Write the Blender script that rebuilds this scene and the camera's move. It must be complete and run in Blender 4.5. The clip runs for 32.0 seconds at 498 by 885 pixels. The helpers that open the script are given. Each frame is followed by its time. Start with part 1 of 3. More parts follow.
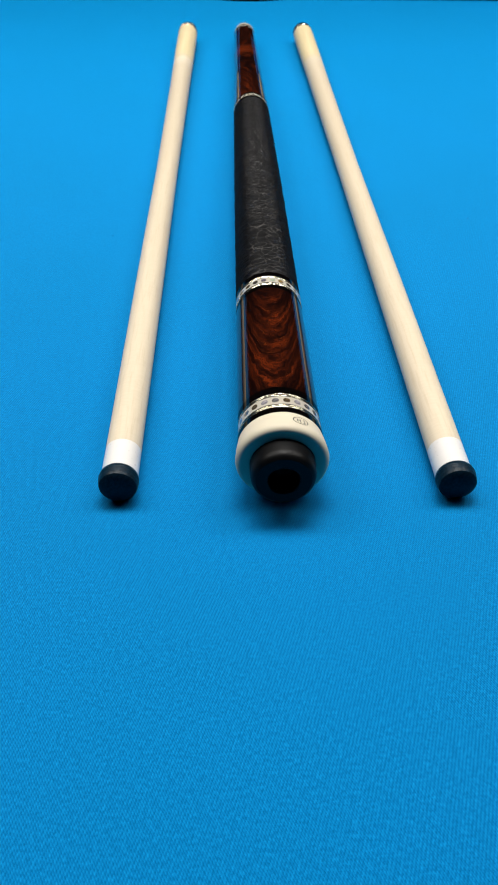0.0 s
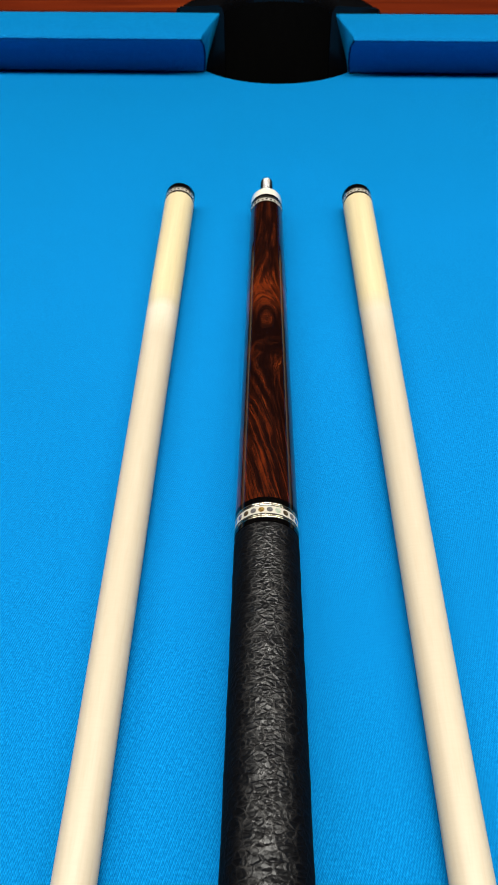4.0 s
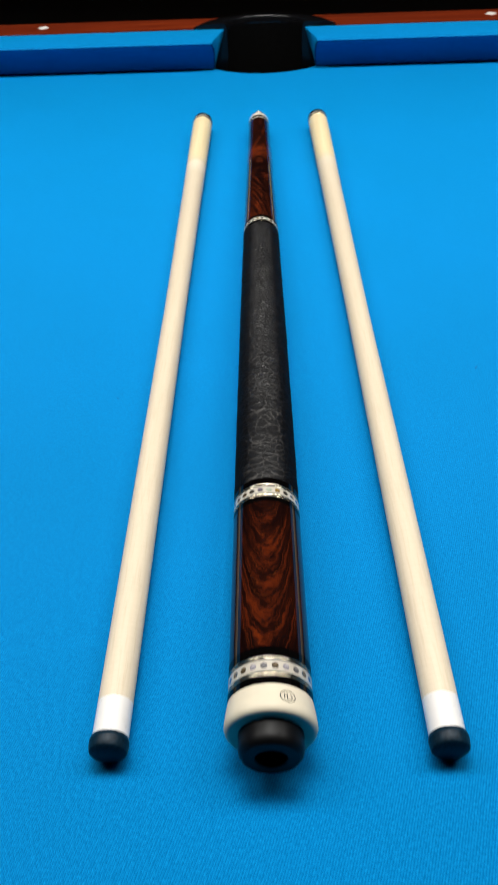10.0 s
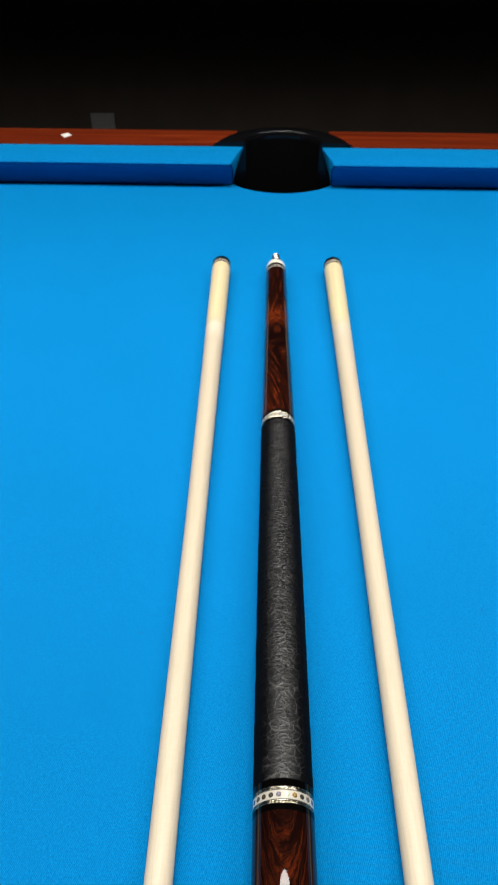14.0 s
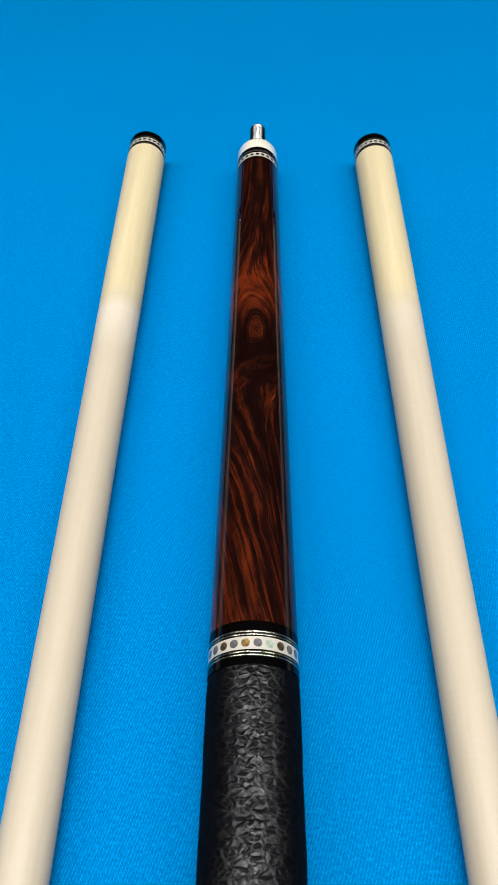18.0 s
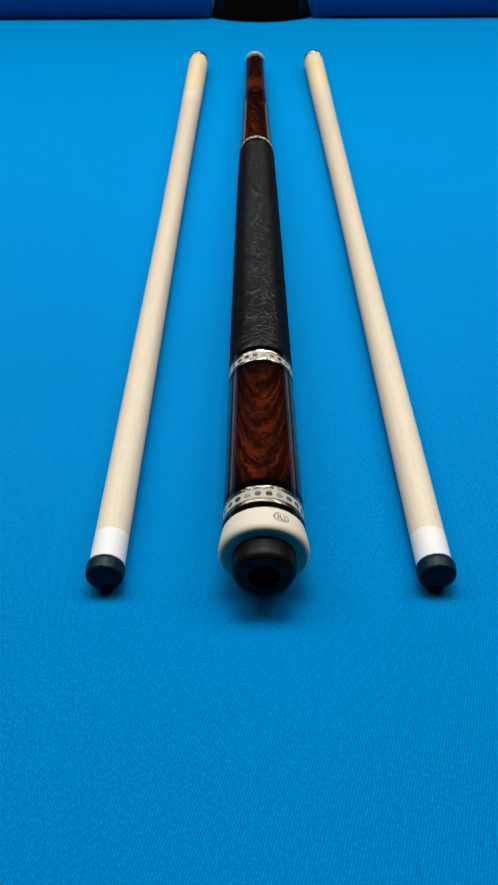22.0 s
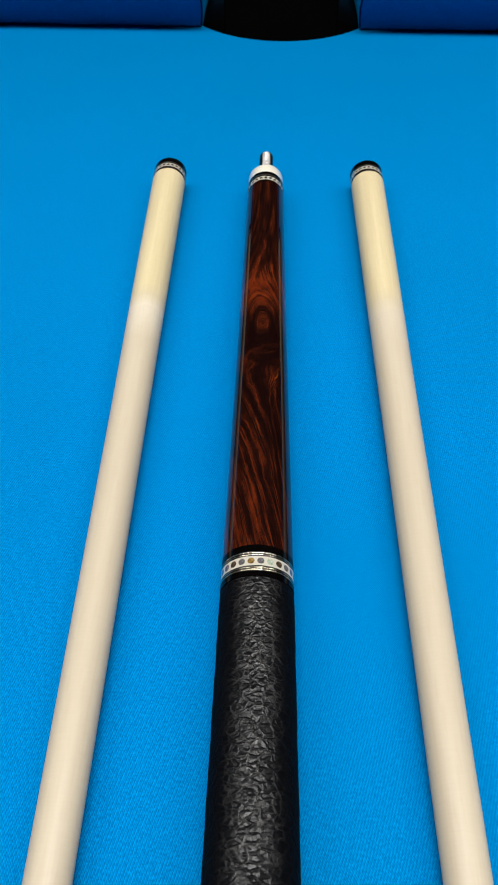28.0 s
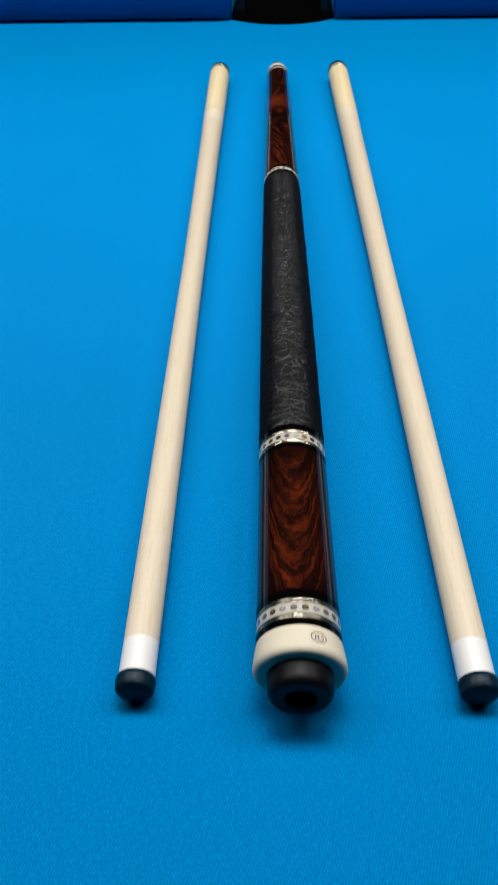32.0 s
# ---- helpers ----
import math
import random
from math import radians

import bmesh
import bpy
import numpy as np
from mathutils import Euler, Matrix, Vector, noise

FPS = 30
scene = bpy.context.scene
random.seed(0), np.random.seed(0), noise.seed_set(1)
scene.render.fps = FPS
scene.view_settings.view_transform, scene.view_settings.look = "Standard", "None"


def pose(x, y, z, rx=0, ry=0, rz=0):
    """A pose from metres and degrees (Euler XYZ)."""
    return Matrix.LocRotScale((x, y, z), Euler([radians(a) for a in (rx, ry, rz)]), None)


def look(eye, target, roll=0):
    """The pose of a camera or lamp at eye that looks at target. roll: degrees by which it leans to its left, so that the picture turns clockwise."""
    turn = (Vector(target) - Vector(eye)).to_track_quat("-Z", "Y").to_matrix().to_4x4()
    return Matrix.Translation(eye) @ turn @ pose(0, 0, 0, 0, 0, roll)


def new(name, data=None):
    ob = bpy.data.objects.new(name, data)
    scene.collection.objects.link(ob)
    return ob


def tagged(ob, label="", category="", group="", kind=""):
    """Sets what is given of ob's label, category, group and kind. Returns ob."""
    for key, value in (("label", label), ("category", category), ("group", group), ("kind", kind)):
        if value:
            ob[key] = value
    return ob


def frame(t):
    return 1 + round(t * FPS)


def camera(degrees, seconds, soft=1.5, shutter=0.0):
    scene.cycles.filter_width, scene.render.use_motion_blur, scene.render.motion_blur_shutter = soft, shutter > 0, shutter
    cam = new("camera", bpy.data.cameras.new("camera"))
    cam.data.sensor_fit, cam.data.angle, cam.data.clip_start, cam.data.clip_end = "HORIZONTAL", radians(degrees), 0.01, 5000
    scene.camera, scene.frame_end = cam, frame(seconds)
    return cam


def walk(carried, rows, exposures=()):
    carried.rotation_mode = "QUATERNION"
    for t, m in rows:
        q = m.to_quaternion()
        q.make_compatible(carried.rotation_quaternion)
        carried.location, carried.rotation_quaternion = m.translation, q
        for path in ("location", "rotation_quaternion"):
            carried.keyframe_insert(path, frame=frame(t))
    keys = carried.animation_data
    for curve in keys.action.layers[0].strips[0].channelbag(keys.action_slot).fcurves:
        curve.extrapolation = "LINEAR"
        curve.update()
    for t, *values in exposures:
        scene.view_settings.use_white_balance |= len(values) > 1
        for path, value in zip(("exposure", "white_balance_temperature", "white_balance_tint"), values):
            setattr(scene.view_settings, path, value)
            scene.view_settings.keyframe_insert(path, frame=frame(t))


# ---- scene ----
LENS = 36.26
PATH = [
    (0, (-0.0151, -0.2242, 0.1970), (-0.0047, 0.1610, -0.1216), 0.61),
    (0.5, (-0.0049, -0.2377, 0.1919), (0.0047, 0.1476, -0.1266), 0.99),
    (1, (0.0081, -0.2344, 0.2074), (0.0170, 0.1506, -0.1116), 0.81),
    (1.5, (0.0189, -0.1947, 0.2624), (0.0272, 0.1912, -0.0553), 0.35),
    (2, (0.0240, -0.1089, 0.3066), (0.0310, 0.2771, -0.0111), -0.39),
    (2.5, (0.0176, 0.0097, 0.3155), (0.0202, 0.3927, -0.0060), -0.18),
    (3, (0.0032, 0.1010, 0.3054), (-0.0015, 0.4646, -0.0377), -0.19),
    (3.5, (-0.0016, 0.1623, 0.2916), (-0.0087, 0.5179, -0.0599), -0.03),
    (5.5, (0.0008, 0.2874, 0.2349), (-0.0116, 0.6281, -0.1308), -1.64),
    (6, (0.0046, 0.3164, 0.2321), (-0.0057, 0.6569, -0.1340), -1.33),
    (6.5, (0.0071, 0.3196, 0.2257), (-0.0039, 0.6600, -0.1403), -1.36),
    (7, (0.0075, 0.3070, 0.2244), (-0.0028, 0.6484, -0.1407), -1.06),
    (7.5, (0.0092, 0.2700, 0.2430), (-0.0011, 0.6101, -0.1234), -1.18),
    (8, (0.0069, 0.2085, 0.2686), (-0.0036, 0.5517, -0.0949), -1.36),
    (8.5, (-0.0044, 0.1167, 0.3026), (-0.0150, 0.4756, -0.0454), -1.32),
    (9, (-0.0042, 0.0021, 0.3133), (-0.0153, 0.3761, -0.0183), -1.65),
    (9.5, (0.0123, -0.0854, 0.3078), (-0.0001, 0.2955, -0.0159), -2.04),
    (10, (0.0041, -0.1623, 0.2700), (-0.0092, 0.2238, -0.0475), -2.45),
    (10.5, (0.0062, -0.2010, 0.2301), (-0.0082, 0.1842, -0.0883), -2.27),
    (11, (0.0036, -0.2210, 0.2114), (-0.0130, 0.1633, -0.1080), -2.02),
    (11.5, (0.0041, -0.2338, 0.1977), (-0.0132, 0.1508, -0.1213), -1.88),
    (12, (0.0063, -0.2356, 0.2084), (-0.0110, 0.1485, -0.1112), -1.72),
    (12.5, (0.0033, -0.2145, 0.2442), (-0.0160, 0.1702, -0.0747), -1.94),
    (13, (-0.0020, -0.1634, 0.3211), (-0.0192, 0.2226, 0.0038), -1.44),
    (13.5, (-0.0122, -0.1218, 0.3812), (-0.0263, 0.2658, 0.0656), -0.68),
    (14, (-0.0100, -0.0868, 0.4004), (-0.0202, 0.3008, 0.0847), -0.11),
    (14.5, (0.0039, -0.0066, 0.3905), (-0.0016, 0.3633, 0.0541), 1.09),
    (15, (0.0088, 0.1004, 0.3515), (0.0047, 0.4448, -0.0109), 1.51),
    (15.5, (0.0092, 0.1911, 0.3054), (0.0059, 0.5219, -0.0695), 1.84),
    (17.5, (0.0007, 0.3046, 0.2333), (-0.0044, 0.6247, -0.1507), 0.13),
    (18, (0.0007, 0.3118, 0.2350), (-0.0033, 0.6313, -0.1496), 0.16),
    (18.5, (0.0017, 0.3014, 0.2397), (-0.0033, 0.6179, -0.1473), 0.00),
    (19, (0.0056, 0.2651, 0.2541), (0.0009, 0.5858, -0.1295), 0.09),
    (19.5, (0.0066, 0.1903, 0.2786), (0.0019, 0.5229, -0.0946), 0.19),
    (20, (0.0074, 0.0959, 0.2985), (0.0015, 0.4452, -0.0592), -0.30),
    (20.5, (0.0021, -0.0196, 0.3136), (-0.0031, 0.3488, -0.0243), -0.73),
    (21, (0.0020, -0.0990, 0.3075), (-0.0009, 0.2818, -0.0165), -0.83),
    (21.5, (-0.0021, -0.1560, 0.2634), (-0.0053, 0.2272, -0.0577), -0.73),
    (22, (-0.0003, -0.2054, 0.2291), (-0.0048, 0.1772, -0.0927), -0.63),
    (22.5, (0.0002, -0.2360, 0.2079), (-0.0042, 0.1468, -0.1137), -0.13),
    (23, (0.0018, -0.2511, 0.2015), (-0.0036, 0.1330, -0.1185), -0.07),
    (23.5, (0.0094, -0.2475, 0.2246), (0.0027, 0.1323, -0.1005), -0.26),
    (24, (0.0084, -0.2058, 0.3061), (-0.0001, 0.1716, -0.0218), -0.19),
    (24.5, (0.0039, -0.1344, 0.3728), (-0.0018, 0.2432, 0.0451), 0.32),
    (25, (0.0011, -0.0789, 0.3798), (-0.0084, 0.2874, 0.0396), -0.19),
    (25.5, (0.0077, 0.0191, 0.3728), (-0.0037, 0.3709, 0.0177), -0.21),
    (27.5, (0.0018, 0.2397, 0.2720), (-0.0087, 0.5688, -0.1043), 0.11),
    (28, (0.0026, 0.2568, 0.2645), (-0.0075, 0.5877, -0.1103), -0.10),
    (28.5, (0.0043, 0.2765, 0.2688), (-0.0056, 0.6075, -0.1058), -0.26),
    (29, (0.0028, 0.2832, 0.2642), (-0.0092, 0.6146, -0.1100), -0.56),
    (29.5, (0.0033, 0.2527, 0.2676), (-0.0086, 0.5840, -0.1067), -0.51),
    (30, (0.0047, 0.1883, 0.2847), (-0.0070, 0.5208, -0.0885), -0.32),
    (30.5, (0.0013, 0.0870, 0.2994), (-0.0127, 0.4257, -0.0681), -0.69),
    (31, (-0.0005, -0.0134, 0.2992), (-0.0133, 0.3379, -0.0564), -0.95),
    (31.5, (-0.0032, -0.0914, 0.2924), (-0.0166, 0.2727, -0.0500), -1.37),
    (32, (-0.0083, -0.1650, 0.2576), (-0.0218, 0.2082, -0.0750), -1.36),
]
EXPOSURES = [
    (0, 0.24, 6550, 8.5), (1, 0.24, 6550, 7.5), (3, 0.21, 6650, 6.5), (6, 0.13, 6550, 7.5), (7, 0.13, 6500, 8.0), (9, 0.18, 6500, 8.5),
    (10, 0.23, 6500, 8.5), (12, 0.29, 6600, 8.0), (13, 0.23, 6600, 7.5), (14, 0.18, 6550, 8.0), (15, -0.04, 6750, 8.0), (18, -0.04, 6200, 8.5), (20, -0.10, 6200, 9.0),
    (22, 0.00, 6250, 9.0), (23, 0.00, 6300, 9.0), (25, -0.02, 6350, 9.0), (28, -0.10, 6350, 8.0), (30, -0.08, 6250, 9.0), (32, -0.02, 6300, 9.0),
]
cam = camera(LENS, 32.0, soft=1.5, shutter=0.2)
cam.data.dof.use_dof, cam.data.dof.focus_distance, cam.data.dof.aperture_fstop = True, 0.28, 54
walk(cam, [(t, look(eye, target, roll)) for t, eye, target, roll in PATH], exposures=EXPOSURES)

# ---- world and light ----
world = bpy.data.worlds.new("dim_room")
scene.world = world
world.use_nodes = True
world.node_tree.nodes["Background"].inputs[0].default_value = (0.9, 0.95, 1.0, 1)
world.node_tree.nodes["Background"].inputs[1].default_value = 0.003


def table_lamp(x, y, z, wide, deep, watts):
    """One lit section of the lamp that hangs over the table."""
    light = bpy.data.lights.new("table_lamp", "AREA")
    light.shape, light.size, light.size_y = "RECTANGLE", wide, deep
    light.energy, light.color = watts, (1.0, 0.97, 0.93)
    light.spread = 2 * math.atan(1.6)  # the shade round it cuts the light off at the sides
    ob = new("table_lamp", light)
    ob.matrix_world = pose(x, y, z)
    return ob


LAMP_Y, LAMP_Z, LAMP_DEEP = 0.49, 1.50, 0.35
table_lamp(0.0, LAMP_Y, LAMP_Z, 0.86, LAMP_DEEP, 14.5)
for side in (-1, 1):
    table_lamp(side * 1.25, LAMP_Y + 0.02, LAMP_Z, 1.16, LAMP_DEEP, 16.5)


# ---- materials ----
class Mat:
    """A small helper that wires nodes by name."""

    def __init__(self, name):
        self.m = bpy.data.materials.new(name)
        self.m.use_nodes = True
        self.t = self.m.node_tree
        self.b = self.t.nodes["Principled BSDF"]
        self.co = self.t.nodes.new("ShaderNodeTexCoord").outputs["Object"]

    def node(self, kind):
        return self.t.nodes.new("ShaderNode" + kind)

    def link(self, a, b):
        if isinstance(a, (int, float)):
            b.default_value = a
        elif isinstance(a, tuple):
            b.default_value = a if len(a) != 3 or b.type != "RGBA" else (*a, 1)
        else:
            self.t.links.new(a, b)

    def set(self, **kw):
        for k, v in kw.items():
            self.link(v, self.b.inputs[k.replace("_", " ")])
        return self

    def math(self, op, a, b=0.0, c=0.0):
        n = self.node("Math")
        n.operation = op
        for s, v in zip(n.inputs, (a, b, c)):
            self.link(v, s)
        return n.outputs[0]

    def xyz(self, v=None):
        n = self.node("SeparateXYZ")
        self.link(v or self.co, n.inputs[0])
        return n.outputs

    def vec(self, x, y, z):
        n = self.node("CombineXYZ")
        for s, v in zip(n.inputs, (x, y, z)):
            self.link(v, s)
        return n.outputs[0]

    def scaled(self, x, y, z, v=None):
        n = self.node("Mapping")
        n.inputs["Scale"].default_value = (x, y, z)
        self.link(v or self.co, n.inputs[0])
        return n.outputs[0]

    def noise(self, scale, detail=3, v=None, rough=0.5, distortion=0.0):
        n = self.node("TexNoise")
        self.link(v or self.co, n.inputs["Vector"])
        n.inputs["Scale"].default_value, n.inputs["Detail"].default_value = scale, detail
        n.inputs["Roughness"].default_value, n.inputs["Distortion"].default_value = rough, distortion
        return n.outputs["Fac"]

    def voronoi(self, scale, feature="F1", v=None, rand=1.0):
        n = self.node("TexVoronoi")
        n.feature = feature
        self.link(v or self.co, n.inputs["Vector"])
        n.inputs["Scale"].default_value, n.inputs["Randomness"].default_value = scale, rand
        return n.outputs["Distance"]

    def ramp(self, f, *stops):
        n = self.node("ValToRGB")
        e = n.color_ramp.elements
        while len(e) < len(stops):
            e.new(0.5)
        for s, (p, c) in zip(e, stops):
            s.position, s.color = p, (*c, 1) if isinstance(c, tuple) else (c, c, c, 1)
        self.link(f, n.inputs[0])
        return n.outputs[0]

    def mix(self, f, a, b, mode="MIX"):
        n = self.node("Mix")
        n.data_type, n.blend_type = "RGBA", mode
        self.link(f, n.inputs[0])
        self.link(a, n.inputs[6])
        self.link(b, n.inputs[7])
        return n.outputs[2]

    def bump(self, height, strength=0.3, distance=0.001, under=None):
        n = self.node("Bump")
        n.inputs["Strength"].default_value, n.inputs["Distance"].default_value = strength, distance
        self.link(height, n.inputs["Height"])
        if under is not None:
            self.link(under, n.inputs["Normal"])
        self.link(n.outputs[0], self.b.inputs["Normal"])
        return n.outputs[0]


def cloth_material():
    m = Mat("blue_cloth")
    x, y, z = m.xyz()
    wob = m.noise(160, 3)
    u = m.math("ADD", m.math("MULTIPLY", m.math("ADD", x, m.math("MULTIPLY", y, 0.22)), 2 * math.pi / 0.00086), m.math("MULTIPLY", wob, 6))
    v = m.math("ADD", m.math("MULTIPLY", m.math("ADD", y, m.math("MULTIPLY", x, 0.28)), 2 * math.pi / 0.00175), m.math("MULTIPLY", wob, 5))
    weave = m.math("MULTIPLY", m.math("SINE", u), m.math("SINE", v))
    weave = m.math("ADD", m.math("MULTIPLY", weave, 0.165), m.math("MULTIPLY", m.math("SINE", m.math("MULTIPLY", u, 2.0)), 0.05))
    fuzz = m.noise(1300, 2, m.scaled(1.0, 0.7, 1.0))
    fibre = m.noise(800, 3, m.scaled(0.6, 1.4, 1.0), rough=0.7)
    w = m.math("ADD", weave, m.math("MULTIPLY", fuzz, 0.50))
    w = m.math("ADD", w, m.math("MULTIPLY", fibre, 0.50))
    base = m.ramp(w, (0.30, (0.0008, 0.038, 0.228)), (0.52, (0.002, 0.080, 0.338)), (0.76, (0.004, 0.163, 0.502)))
    wear = m.ramp(m.noise(9, 4), (0.35, 0.94), (0.7, 1.0))
    m.set(Base_Color=m.mix(1.0, base, wear, "MULTIPLY"), Roughness=0.62, Specular_IOR_Level=0.27, Specular_Tint=(0.0, 0.95, 0.85))
    m.set(Sheen_Weight=0.125, Sheen_Roughness=1.0, Sheen_Tint=(0.0, 1.0, 0.75))
    m.bump(w, 0.45, 0.0003)
    return m.m


def maple_material(name, band):
    """Bare maple, lacquered and yellower near the joint; band: how plain the pale strip before the lacquer is."""
    m = Mat(name)
    x, y, z = m.xyz()
    grain = m.noise(1.0, 4, m.scaled(260, 7, 260))
    streak = m.noise(1.0, 3, m.scaled(90, 1.6, 90))
    fleck = m.noise(1.0, 2, m.scaled(900, 60, 900))
    t = m.math("ADD", m.math("MULTIPLY", grain, 0.6), m.math("MULTIPLY", streak, 0.4))
    bare = m.ramp(t, (0.30, (0.388, 0.326, 0.242)), (0.70, (0.432, 0.374, 0.288)))
    lacquered = m.ramp(t, (0.32, (0.43, 0.352, 0.205)), (0.68, (0.515, 0.435, 0.27)))
    edge = m.math("ADD", y, m.math("MULTIPLY", m.noise(60, 2), 0.004))
    near_joint = m.ramp(m.math("MULTIPLY_ADD", edge, 45, -25.5), (0.0, 0.0), (0.95, 1.0))
    pale = m.ramp(m.math("MULTIPLY_ADD", edge, 30, -16.35), (0.0, 0.0), (0.45, 0.35), (0.75, 0.5), (1.0, 0.0))
    # bare maple gets paler towards the tip
    tip_gain = m.ramp(y, (0.0, 1.34), (0.20, 1.13), (0.45, 0.98))
    c = m.mix(near_joint, m.mix(1.0, bare, tip_gain, "MULTIPLY"), lacquered)
    c = m.mix(m.math("MULTIPLY", pale, band), c, (0.57, 0.515, 0.43))
    c = m.mix(m.math("MULTIPLY", m.ramp(fleck, (0.5, 0.0), (0.72, 1.0)), 0.28), c, (0.38, 0.30, 0.21))
    figure = m.noise(1.0, 2, m.scaled(200, 1000, 200), distortion=0.8)
    c = m.mix(m.math("MULTIPLY", m.ramp(figure, (0.42, 0.0), (0.66, 1.0)), 0.10), c, (0.36, 0.30, 0.22))
    m.set(Base_Color=c, Roughness=0.42, Specular_IOR_Level=0.16, Coat_Weight=0.03, Coat_Roughness=0.2)
    curl = m.noise(1.0, 1, m.scaled(120, 900, 120))
    m.bump(curl, 0.12, 0.0003)
    return m.m


def arc_of(m, radius):
    """Arc length round the cue, metres, from its top line."""
    x, y, z = m.xyz()
    return m.math("MULTIPLY", m.math("ARCTAN2", m.math("SUBTRACT", x, m.math("MULTIPLY_ADD", y, -0.00357, 0.0025)), m.math("SUBTRACT", z, radius)), radius), y


def rosewood_colour(m, f, tone, y, along, fine, depth=1.0):
    """Streaks that follow the grain field f: dark brown to red-orange."""
    broad = m.noise(1.0, 3, m.vec(m.math("MULTIPLY", f, 0.34 * fine), m.math("MULTIPLY", y, along * 1.8), 0.0), rough=0.55)
    thin = m.noise(1.0, 3, m.vec(m.math("MULTIPLY", f, 1.9 * fine), m.math("MULTIPLY", y, along * 3.5), 3.0), rough=0.6)
    pores = m.noise(1.0, 2, m.vec(m.math("MULTIPLY", f, 9.0), m.math("MULTIPLY", y, along * 6), 7.0))
    t = m.math("ADD", m.math("MULTIPLY", broad, 0.60), m.math("MULTIPLY", thin, 0.30))
    t = m.math("ADD", t, m.math("MULTIPLY", pores, 0.10))
    mottle = m.noise(300, 4, m.scaled(1.0, 0.5, 1.0), rough=0.6)
    t = m.math("ADD", t, m.math("MULTIPLY_ADD", mottle, 0.14, -0.07))
    t = m.math("ADD", m.math("MULTIPLY_ADD", t, depth, 0.5 - 0.5 * depth), tone)
    dark = m.ramp(m.noise(1.0, 2, m.vec(m.math("MULTIPLY", f, 3.1), m.math("MULTIPLY", y, along * 9), 11.0)), (0.60, 0.0), (0.70, 0.6))
    c = m.ramp(t, (0.42, (0.0046, 0.0014, 0.0012)), (0.50, (0.013, 0.0029, 0.0016)), (0.57, (0.038, 0.0062, 0.0021)), (0.65, (0.084, 0.0120, 0.0028)), (0.78, (0.205, 0.036, 0.0062)))
    c = m.mix(dark, c, (0.0045, 0.0016, 0.0012))
    vein = m.ramp(m.noise(1.0, 2, m.vec(m.math("MULTIPLY", f, 2.7), m.math("MULTIPLY", y, along * 4), 17.0)), (0.62, 0.0), (0.74, 0.55))
    return m.mix(m.math("MULTIPLY", vein, m.ramp(t, (0.46, 0.2), (0.58, 1.0))), c, (0.15, 0.032, 0.006))


def grey_ramp(m, f, *stops):
    """A shift of tone along the cue, from -0.5 to 0.5."""
    return m.math("SUBTRACT", m.ramp(f, *[(p, v + 0.5) for p, v in stops]), 0.5)


def forearm_material():
    m = Mat("figured_rosewood_forearm")
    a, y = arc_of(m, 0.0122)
    warp = m.math("SUBTRACT", m.noise(70, 3), 0.5)
    s = m.math("SUBTRACT", y, 0.547)
    s2 = m.math("MULTIPLY", s, s)
    above = m.math("MAXIMUM", s, 0.0)
    near = m.math("POWER", 2.718, m.math("ADD", m.math("MULTIPLY", s2, -1 / 0.060**2), m.math("MULTIPLY", m.math("MULTIPLY", above, above), 1 / 0.115**2)))
    low = m.math("MINIMUM", s, 0.0)
    across = m.math("DIVIDE", a, m.math("MULTIPLY_ADD", low, -0.11, 0.0025))
    d = m.math("SQRT", m.math("ADD", m.math("MULTIPLY", across, across), m.math("MULTIPLY", s2, 1 / 0.0058**2)))
    eye = grey_ramp(m, m.math("MULTIPLY", d, 1 / 9), (0.0, 0.015), (0.06, 0.02), (0.12, -0.03), (0.28, -0.05), (0.45, -0.03), (0.75, 0.0))
    g = m.math("MULTIPLY", m.math("SUBTRACT", a, m.math("MULTIPLY", m.math("MULTIPLY", low, low), 0.62)), 1 / 0.00066)
    g = m.math("ADD", g, m.math("MULTIPLY", warp, 3.0))
    swirl = m.math("SUBTRACT", m.noise(120, 2, m.scaled(1.7, 0.8, 1.0)), 0.5)
    rippled = m.ramp(m.math("MULTIPLY_ADD", s, -1 / 0.05, 0.0), (0.1, 0.5), (0.5, 4.2), (1.0, 4.2))
    d = m.math("ADD", m.math("MULTIPLY", d, 1.8), m.math("ADD", m.math("MULTIPLY", warp, 0.9), m.math("MULTIPLY", swirl, rippled)))
    f = m.math("ADD", m.math("MULTIPLY", d, near), m.math("MULTIPLY", g, m.math("SUBTRACT", 1.0, near)))
    tone = grey_ramp(m, m.math("MULTIPLY_ADD", y, 1 / 0.27, -0.4155 / 0.27), (0.0, 0.015), (0.12, -0.008), (0.22, -0.04), (0.36, -0.05), (0.40, -0.035), (0.47, -0.04), (0.505, 0.0), (0.535, 0.05), (0.56, 0.10), (0.62, 0.085), (0.68, 0.005), (0.76, -0.04), (0.86, -0.045), (1.0, -0.035))
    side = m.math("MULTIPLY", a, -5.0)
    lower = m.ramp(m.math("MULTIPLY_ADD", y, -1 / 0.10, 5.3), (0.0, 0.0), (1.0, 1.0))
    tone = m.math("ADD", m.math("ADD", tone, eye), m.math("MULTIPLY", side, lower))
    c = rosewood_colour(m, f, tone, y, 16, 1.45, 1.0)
    m.set(Base_Color=c, Roughness=0.5, Specular_IOR_Level=0.0, Coat_Weight=1.0, Coat_Roughness=0.015, Coat_IOR=1.31)
    return m.m


